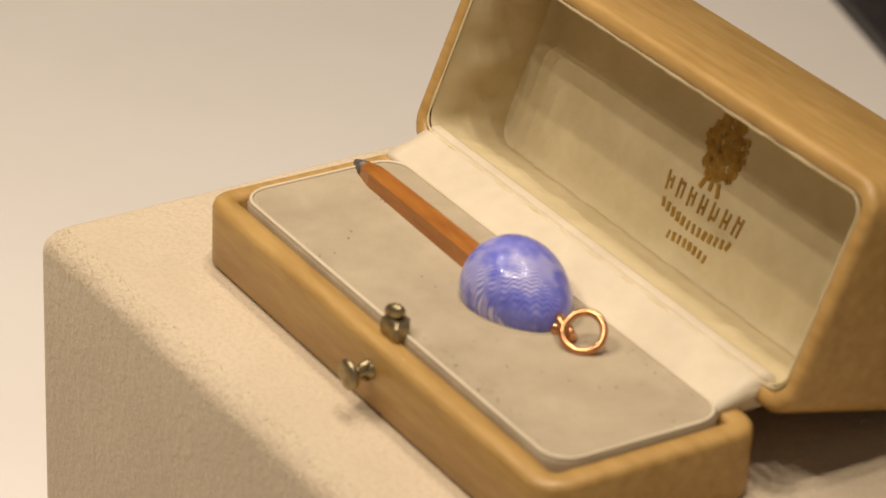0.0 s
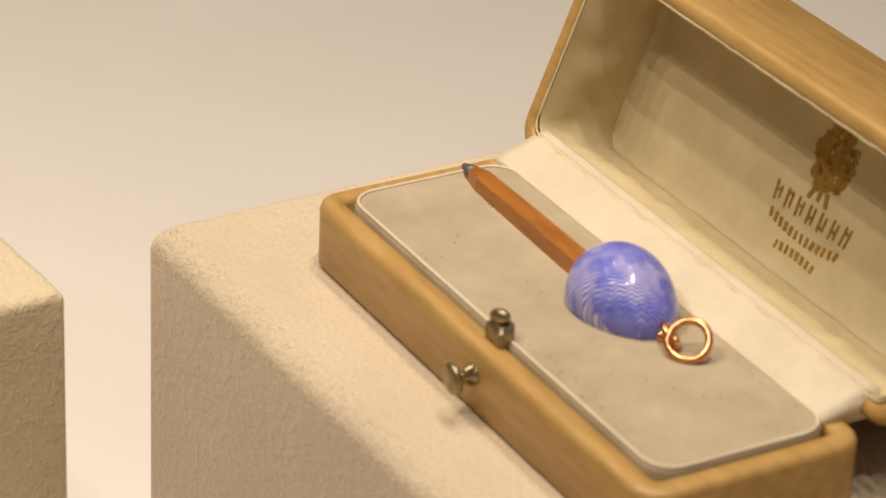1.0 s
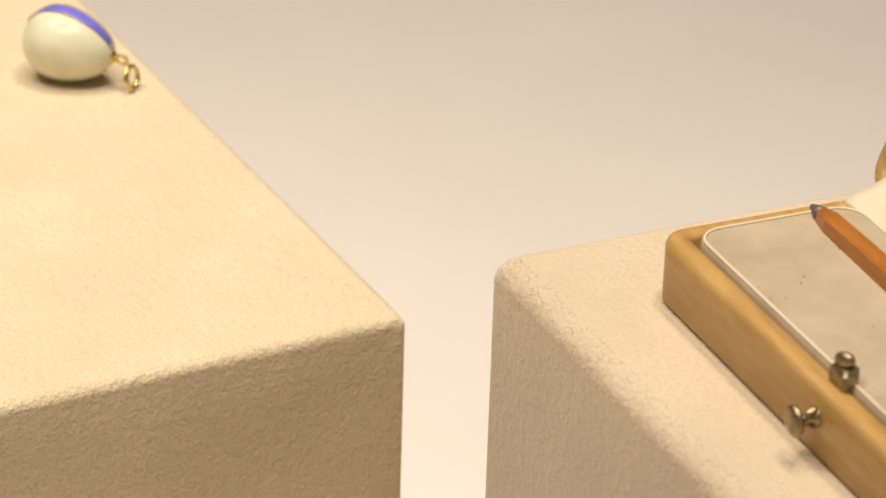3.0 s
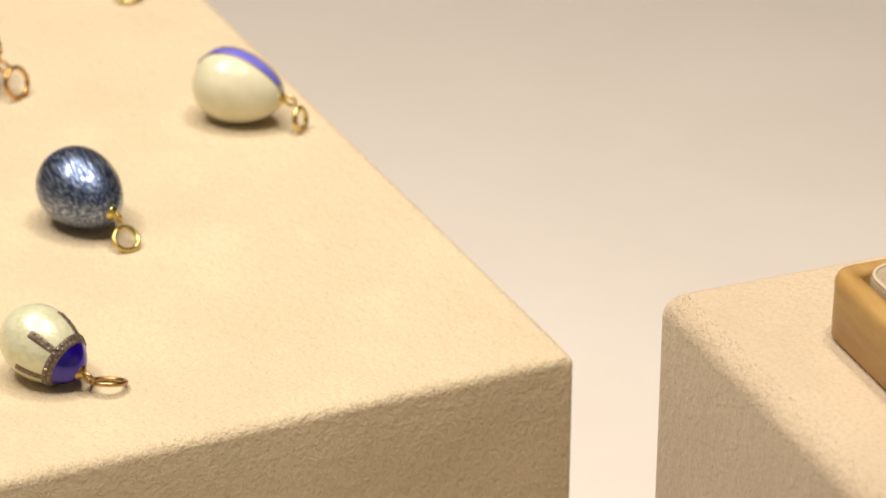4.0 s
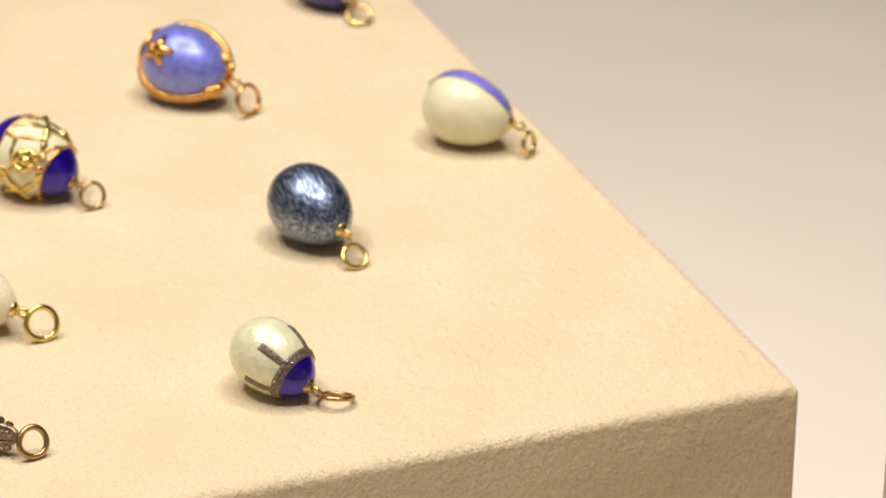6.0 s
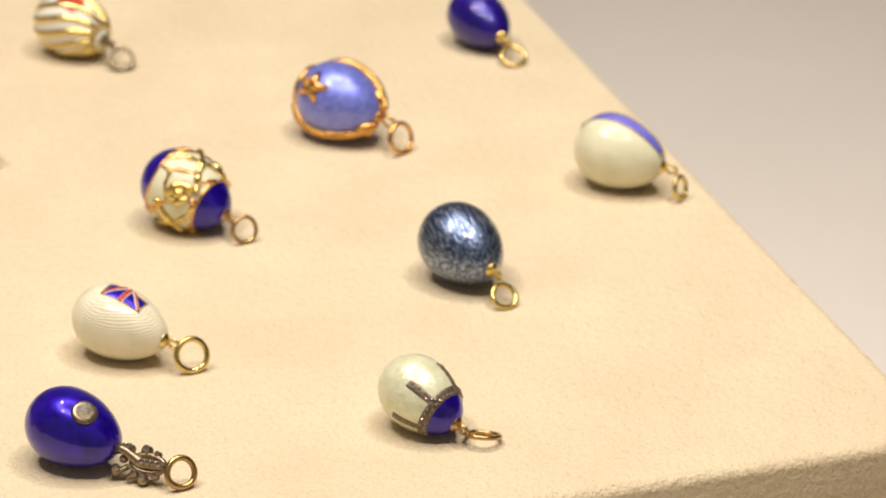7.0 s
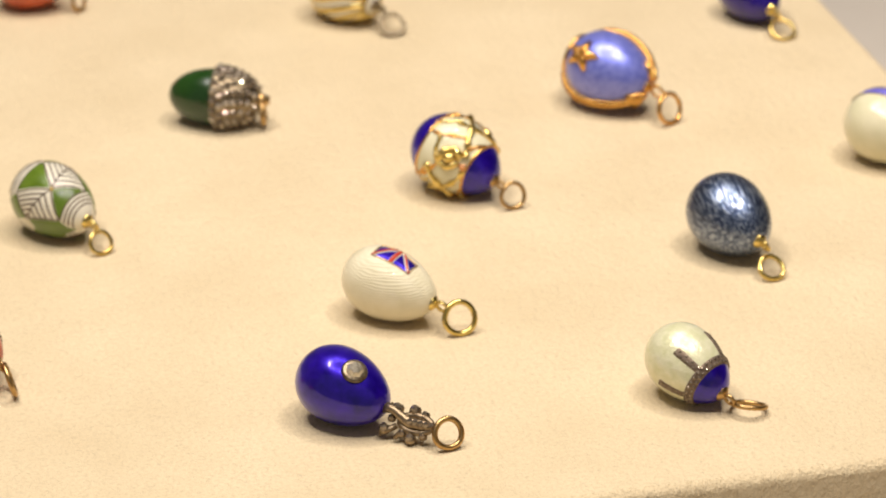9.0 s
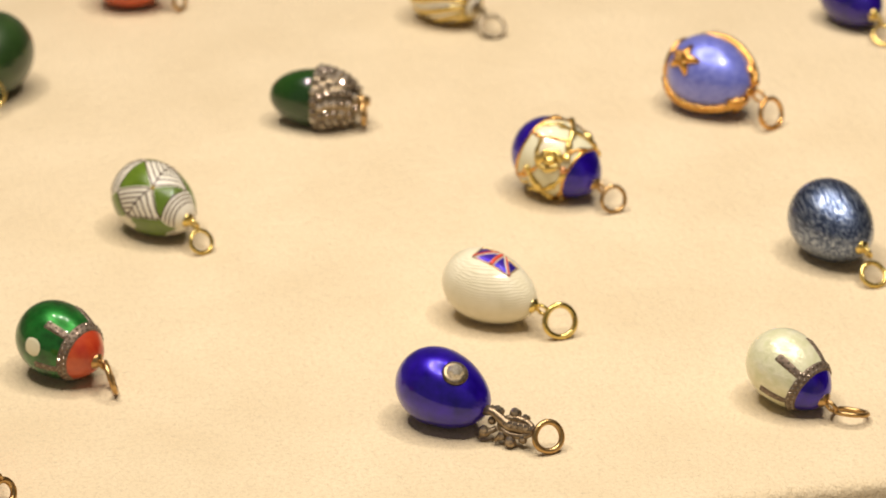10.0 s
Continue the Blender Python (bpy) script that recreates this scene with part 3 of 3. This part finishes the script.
for dx, dz in ((-2.9, -2.6), (-4.4, 2.3), (-5.3, -2.4)):
    p = m + dx * flat + dz * rise
    p.z = max(p.z, 0.3)
    part("prong", tube([m + 0.55 * dx * flat + 0.3 * dz * rise, p], lambda s: 0.5 - 0.2 * s, 8), "mount", ob)
p = m + 5.0 * flat
ring_part("ring", Vector((p.x, p.y, 2.45)), (0.5, -0.75, 0.4), 2.1, 0.45, "oldgold", ob)

def gem_band(ob, egg, u, half=0.085, count=30):
    """A flat silver band round the egg with two staggered rows of tiny stones."""
    band = part("gem_band", egg.zone(u - half, u + half, 0.1, 64, 6), "dull", ob, "silver band set with tiny diamonds")
    for row, du in enumerate((-0.45 * half, 0.45 * half)):
        for k in range(count):
            ph = 360 * (k + 0.5 * row) / count
            part("diamond", jewel(egg.at(u + du, ph, 0.1), egg.normal(u + du, ph), 0.34, None, 0.5, 6), "chip", band, "", False)
    return band


def gem_strap(ob, egg, u0, u1, phi, n=8, half=0.72):
    """A short flat silver strap along the egg with two rows of tiny stones."""
    wide = math.degrees(half / egg.r)
    strap = part("gem_strap", egg.patch(u0, u1, phi - wide, phi + wide, 0.14, 12, 6), "dull", ob, "silver strap set with tiny diamonds")
    for i in range(n):
        u = u0 + (u1 - u0) * (i + 0.5) / n
        ph = phi + wide * (0.42 if i % 2 else -0.42)
        part("diamond", jewel(egg.at(u, ph, 0.08), egg.normal(u, ph), 0.32, None, 0.45, 6), "chip", strap, "", False)


# opal and blue egg with diamond bands
egg = Egg(14.4, 5.45, -37, 19)
ob = pendant("egg_pendant", (-0.0272, -0.0394), egg, "opal white and cobalt enamel egg with diamond bands")
part("egg_body", egg.zone(-1, 0.5), "opal", ob, "opalescent white enamel")
part("tip_zone", egg.zone(0.55, 1), "cobalt", ob, "cobalt blue enamel tip")
gem_band(ob, egg, 0.55)
for ph in (-43, 28, 99, 171, -107):
    gem_strap(ob, egg, -0.12, 0.5, ph)
fitting(ob, egg, "oldgold", 2.5, 0.36, (0.05, 0.33, 0.94), reach=2.9, swing=8)

# steel blue egg
egg = Egg(16.2, 6.45, -50, 9)
ob = pendant("egg_pendant", (-0.0247, 0.0089), egg, "steel blue metallic enamel egg with brushed engraving and gold ring")
part("egg_body", egg.zone(), "steel", ob)
fitting(ob, egg, "gold", 2.0, 0.42, (0.35, -0.55, 0.75), reach=2.4)

# cobalt and white egg with gold ropes
egg = Egg(17.0, 6.45, -30, 16)
ob = pendant("egg_pendant", (-0.0701, 0.0286), egg, "cobalt and white enamel egg with raised gold ropes")
part("egg_body", egg.zone(-0.48, 0.58), "pearl", ob, "white enamel middle")
part("end_zone", egg.zone(-1, -0.46), "cobalt", ob, "cobalt blue enamel end")
part("tip_zone", egg.zone(0.56, 1), "cobalt", ob, "cobalt blue enamel tip")
for u in (-0.46, 0.57):
    part("rope", egg.line([(u, p) for p in range(0, 360, 10)], 0.26, True, 6, 0.0), "redgold", ob)


def ribbon(pts, r, off, metal):
    """A wavering gold wire through a few places of the egg's surface."""
    way = []
    for (ua, pa), (ub, pb) in zip(pts, pts[1:]):
        way += [(ua + (ub - ua) * i / 5, pa + (pb - pa) * i / 5) for i in range(5)]
    way.append(pts[-1])
    return part("rope", egg.line(way, lambda t: r * (1 + 0.3 * math.sin(19 * t + pts[0][1])), False, 8, off), metal, ob)


for turn in (0, 130, 240):
    ribbon([(-0.2, 33 + turn), (0.1, 8 + turn), (0.26, -15 + turn), (0.36, -31 + turn), (0.46, -46 + turn)], 0.52, 0.2, "gold")
    ribbon([(-0.14, -135 + turn), (0.12, -124 + turn), (0.33, -112 + turn), (0.5, -90 + turn), (0.55, -66 + turn)], 0.42, 0.12, "gold")
    ribbon([(0.0, -76 + turn), (0.06, -54 + turn), (0.2, -44 + turn), (0.34, -50 + turn), (0.38, -63 + turn), (0.22, -77 + turn), (0.02, -76 + turn)], 0.58, 0.1, "gold")
    ribbon([(-0.45, -40 + turn), (-0.2, -38 + turn), (0.12, -24 + turn), (0.3, -14 + turn)], 0.3, 0.0, "redgold")
    ribbon([(0.36, -46 + turn), (0.5, -10 + turn), (0.56, 4 + turn)], 0.32, 0.0, "redgold")
    ribbon([(-0.44, -120 + turn), (-0.2, -108 + turn), (0.05, -76 + turn)], 0.32, 0.0, "redgold")
    ribbon([(-0.2, -38 + turn), (-0.12, -62 + turn), (0.0, -76 + turn)], 0.34, 0.1, "gold")
    ribbon([(-0.12, 4 + turn), (-0.3, -14 + turn), (-0.45, -22 + turn)], 0.3, 0.0, "gold")
    ribbon([(-0.45, -5 + turn), (-0.3, 8 + turn), (-0.18, 30 + turn)], 0.3, 0.0, "redgold")
for u, p, r in ((0.2, -61, 1.25), (0.3, -22, 0.6), (-0.02, -66, 0.6), (-0.08, -132, 0.6), (0.42, -104, 0.55)):
    part("knot", ball(egg.at(u, p, 0.25), r, scale=(1, 0.8, 0.7), level=2), "gold", ob, "raised gold knot")
part("bead", ball(egg.at(0.5, -64, 0.35), 0.65), "rose", ob)
fitting(ob, egg, "oldgold", 2.1, 0.36, (0.5, -0.8, 0.3), reach=2.9)

# sky blue egg in a gold cage
egg = Egg(16.9, 6.8, -31, 7)
ob = pendant("egg_pendant", (-0.0481, 0.0684), egg, "sky blue enamel egg held in a gold rope cage")
part("egg_body", egg.zone(), "sky", ob)
for ph in (46, -128):
    pts = [(-0.97 + 1.94 * i / 60, ph) for i in range(61)]
    part("rope_frame", egg.line(pts, lambda t: 0.74 + 0.17 * math.sin(t * 130), False, 8, 0.32), "redgold", ob, "twisted gold rope frame")
part("rope_frame", egg.line([(-0.86, p) for p in range(0, 360, 10)], 0.5, True, 8, 0.1), "redgold", ob)
for ph in (24, 110, 200, -117):
    part("claw", egg.line([(0.98, ph), (0.86, ph), (0.74, ph)], lambda t: 0.45 + 0.5 * t, False, 8, 0.15), "redgold", ob)
star = bmesh.new()
for k in range(5):
    w = 2 * math.pi * (k + 0.2) / 5
    egg.line([(-0.36, -54), (-0.36 + 0.2 * math.cos(w), -54 + 12 * math.sin(w)), (-0.36 + 0.4 * math.cos(w), -54 + 25 * math.sin(w))], lambda t: 1.35 - 0.95 * t, False, 8, 0.0, star)
part("star", star, "redgold", ob, "small gold star")
fitting(ob, egg, "redgold", 2.6, 0.42, (0.75, -0.6, 0.3), reach=3.8, loop=1.6)

# acorn
egg = Egg(16.6, 5.1, -2, 0, 0.0)
ob = pendant("acorn_pendant", (-0.1156, 0.0547), egg, "dark green nephrite acorn with a diamond-set cup")
part("nut", egg.zone(-1, 0.22), "nephrite", ob, "polished dark green nephrite nut")
cup = part("cup", egg.zone(0.04, 0.95, 0.35), "silver", ob, "silver cup paved with diamonds")
for i, u in enumerate((0.1, 0.24, 0.38, 0.52, 0.66, 0.79, 0.9)):
    n = (19, 19, 18, 16, 14, 11, 7)[i]
    for k in range(n):
        ph = 360 * (k + 0.5 * (i % 2)) / n
        part("diamond", jewel(egg.at(u, ph, 0.42), egg.normal(u, ph), 0.84 - 0.03 * i, None, 0.8, 7), "chip" if (3 * k + i) % 5 < 3 else "gem", cup, "", False)
part("stub", tube([egg.tip(-0.6), egg.tip(0.4), egg.tip(1.6)], lambda t: 1.5 - 0.7 * t, 12), "oldgold", ob)
ring_part("ring", egg.tip(0.6) + Vector((0, -0.6, -2.2)), (0.98, 0.12, 0.1), 1.9, 0.45, "oldgold", ob)

# green, white and umber egg
egg = Egg(16.3, 6.0, -34, 8)
ob = pendant("egg_pendant", (-0.1334, 0.0020), egg, "white enamel egg with green lozenges and dark hatching")
part("egg_body", egg.zone(), "white", ob)
STARU, STARP = 0.28, -33


def tangent(u0, p0, x, y):
    """x millimetres along the egg and y round it from a point of its surface."""
    u = max(-0.95, min(0.95, u0 + x / (egg.l / 2)))
    r = egg.r * max(0.8, math.sqrt(1 - u * u)) * (1 - egg.k * u) / egg.n
    return u, p0 + math.degrees(y / r)


# four arms from the star's centre: green fields between two pairs, hatched kites between the others
ARMS = ((-5.8, 3.5), (-5.8, -3.6), (3.3, -3.5), (3.0, 4.4))


def field(p0, o, p, q):
    """Maps (s, t) to the egg's surface: from o, s along p and t along q, in millimetres."""
    return lambda s_, t_: tangent(STARU, p0, o[0] + s_ * p[0] + t_ * q[0], o[1] + s_ * p[1] + t_ * q[1])


def hatch_line(at, a, b, r=0.165):
    part("hatch", egg.line([at(a[0] + (b[0] - a[0]) * i / 10, a[1] + (b[1] - a[1]) * i / 10) for i in range(11)], r, False, 6, -0.07), "umber", ob)


for p0 in (STARP, STARP + 180):
    for k in (0, 2):
        at = field(p0, (0, 0), ARMS[k], ARMS[k + 1])
        part("lozenge", egg.patch(0, 0, 0, 0, 0.05, 12, 12, lambda s_, t_: at(s_, t_ * (1 - s_))), "leaf", ob)
        for d in (1.0, 1.16, 1.32, 1.48, 1.64):
            if d < 1.6:
                hatch_line(at, (d, 0), (0, d))
    for k in (1, 3):
        p, q = ARMS[k], ARMS[(k + 1) % 4]
        at = field(p0, (0, 0), p, q)
        hatch_line(at, (0, 0), (1, 1))
        for j in range(6):
            d = 0.02 + 0.165 * j
            hatch_line(at, (1, d), (d, d))
            hatch_line(at, (d, 1), (d, d))
        hatch_line(at, (1, 0), (1, 1))
        hatch_line(at, (0, 1), (1, 1))
        part("lozenge", egg.patch(0, 0, 0, 0, 0.05, 8, 10, field(p0, p, (p[0] * 0.5, p[1] * 0.5), q)), "leaf", ob)
        part("lozenge", egg.patch(0, 0, 0, 0, 0.05, 8, 10, field(p0, q, (q[0] * 0.75, q[1] * 0.75), p)), "leaf", ob)
part("bead", ball(egg.at(STARU, STARP, 0.0), 0.4), "gold", ob)
fitting(ob, egg, "gold", 1.85, 0.36, (0.55, -0.6, 0.55), reach=2.2)

# green and red egg with diamond bands
egg = Egg(15.0, 5.75, -28, 8)
ob = pendant("egg_pendant", (-0.1345, -0.0480), egg, "emerald green and brick red enamel egg with diamond bands")
part("egg_body", egg.zone(-1, 0.5), "emerald", ob, "mottled emerald green enamel")
part("tip_zone", egg.zone(0.55, 1), "brick_red", ob, "brick red enamel tip")
gem_band(ob, egg, 0.54)
for ph in (-36, 34, 104, 178, -106):
    gem_strap(ob, egg, -0.04, 0.5, ph)


def disc(s_, t_):
    x, y = 2 * s_ - 1, 2 * t_ - 1
    return -0.1 + 0.2 * x * math.sqrt(1 - y * y / 2), -78 + 15 * y * math.sqrt(1 - x * x / 2)


part("spot", egg.patch(0, 0, 0, 0, 0.04, 12, 12, disc), "pearl", ob, "cream enamel spot")
fitting(ob, egg, "oldgold", 2.4, 0.42, (0.85, 0.35, 0.25), reach=1.6)

# white egg with a blue band
egg = Egg(16.6, 6.4, -25, 6)
ob = pendant("egg_pendant", (0.0023, 0.0513), egg, "creamy white enamel egg with a violet blue band")
part("egg_body", egg.zone(), "pearl", ob)
part("band", egg.patch(-0.92, 0.95, -13, 20, 0.05, 24, 5), "edge_blue", ob, "violet blue enamel band")
for ph in (-13, 20):
    part("rope", egg.line([(-0.92 + 1.87 * i / 24, ph) for i in range(25)], 0.16, False, 6, 0.02), "silver", ob)
fitting(ob, egg, "gold", 1.9, 0.42, (0.85, -0.45, 0.2), reach=2.6, loop=1.15)

# dark blue egg
egg = Egg(15.2, 5.4, -52, 8)
ob = pendant("egg_pendant", (-0.0285, 0.1126), egg, "dark blue enamel egg with a gold ring")
part("egg_body", egg.zone(), "navy", ob)
fitting(ob, egg, "gold", 2.3, 0.4, (0.2, -0.45, 0.85), reach=2.6)

# striped egg
egg = Egg(15.8, 6.0, -33, 8)
ob = pendant("egg_pendant", (-0.1032, 0.1036), egg, "white enamel egg with gold stripes and a red spot")
part("egg_body", egg.zone(), "white", ob)
for k in range(12):
    part("stripe", egg.line([(-0.9 + 1.8 * i / 16, 30 * k + 4.0 * i) for i in range(17)], 0.72, False, 8, -0.3), "gold", ob)
part("spot", egg.patch(-0.3, 0.3, -36, 8, 0.25), "red", ob, "red enamel shield")
fitting(ob, egg, "silver", 2.3, 0.42, (0.25, -0.6, 0.75), reach=3.2)

# coral egg
egg = Egg(14.8, 6.2, -6, 4)
ob = pendant("egg_pendant", (-0.1641, 0.1048), egg, "plain coral orange egg with a gold ring")
part("egg_body", egg.zone(), "coral", ob)
fitting(ob, egg, "oldgold", 1.8, 0.42, (0.9, -0.35, 0.2), reach=1.8)

# nephrite egg
egg = Egg(18.0, 7.6, -85, 8)
ob = pendant("egg_pendant", (-0.1840, 0.0498), egg, "large mottled green jade egg with a gold ring")
part("egg_body", egg.zone(), "jade", ob)
fitting(ob, egg, "gold", 2.6, 0.36, (0.4, -0.75, 0.5), reach=1.2, swing=-25, cap=0.6, drop=4.4)

# gold-mounted egg at the plinth's near side
egg = Egg(15.5, 5.8, -20, 8)
ob = pendant("egg_pendant", (-0.1405, -0.0825), egg, "coral egg with a square gold mount beside the others")
part("egg_body", egg.zone(), "coral", ob)
fitting(ob, egg, "oldgold", 1.7, 0.5, (0.8, -0.5, 0.4), reach=1.8)

# ---- small imperfections ----
random.seed(12)
bm = bmesh.new()
for i in range(84):
    if i < 26:
        x, y = random.gauss(57, 6), random.gauss(5.6, 0.9)
    elif i < 42:
        x, y = random.gauss(68, 8), random.gauss(27.0, 0.5)
    elif i < 58:
        x, y = random.uniform(5, 80), random.uniform(4.6, 5.4)
    else:
        x, y = random.uniform(6, 80), random.uniform(5, 27)
    if 34 < x < 56 and 14 < y < 28:
        continue
    ball((x, y, BOX_H + 0.62), random.uniform(0.04, 0.1), bm, (random.uniform(1, 1.8), 1, 0.6), 1)
dust = part("dust", bm, "speck", None, "brown dust specks scattered over the velvet tray")
dust.matrix_world = box_m
tagged(dust, category="dust", kind="stuff")


def nap(name, along, count, material, label, frame_m):
    """Short fibres standing off a cloth; along gives a root and a normal for two random numbers, in millimetres."""
    verts, faces = [], []
    for _ in range(count):
        p, n = along(random.random(), random.random())
        n = (Vector(n) + Vector((random.gauss(0, 0.6), random.gauss(0, 0.6), random.gauss(0, 0.6)))).normalized()
        side = n.orthogonal().normalized()
        side.rotate(Matrix.Rotation(random.uniform(0, 6.283), 3, n))
        l, w = random.uniform(0.12, 0.4), random.uniform(0.02, 0.04)
        bend = n.cross(side) * random.uniform(-0.25, 0.25) * l
        k = len(verts)
        p = Vector(p) - 0.05 * n
        verts += [(p - w * side) * MM, (p + w * side) * MM, (p + 0.6 * l * n + 0.6 * w * side + 0.4 * bend) * MM,
                  (p + 0.6 * l * n - 0.6 * w * side + 0.4 * bend) * MM, (p + l * n + bend) * MM]
        faces += [(k, k + 1, k + 2, k + 3), (k + 3, k + 2, k + 4)]
    me = bpy.data.meshes.new(name)
    me.from_pydata(verts, [], faces)
    me.materials.append(M[material])
    ob = new(name, me)
    ob.matrix_world = frame_m
    return tagged(ob, label, "fabric nap", kind="stuff")


def edge_round(u, v, length, radius, flip):
    """A place on the rounded top edge: along x, or along y where flipped."""
    u, t = 0.02 + 0.98 * u, math.pi / 2 * v
    q, z = radius * (1 - math.cos(t)), -radius + radius * math.sin(t)
    n = (-math.cos(t), math.sin(t))
    return ((q, u * length, z), (n[0], 0, n[1])) if flip else ((u * length, q, z), (0, n[0], n[1]))


wide_m = pose(0.0453, -0.0317, 0, 0, 0, 111.8)
nap("suede_nap", lambda u, v: edge_round(u, v, 200, 1.6, True), 5200, "suede", "fine cream fibres along the plinth's front edge", wide_m)
nap("suede_nap", lambda u, v: edge_round(u, v, 150, 1.6, False), 3400, "suede", "fine cream fibres along the plinth's side edge", wide_m)
nap("suede_nap", lambda u, v: ((0, u * 150, -1.6 - 26 * v), (-1, 0, 0)), 5000, "suede", "fine cream fibres on the plinth's front face", wide_m)
box_block_m = pose(*BLOCK_CORNER, BLOCK_TOP, 0, 0, -70.9)
nap("suede_nap", lambda u, v: edge_round(u, v, 120, 3.2, False), 5200, "suede_pale", "fine cream fibres on the jewel box plinth's edge", box_block_m)
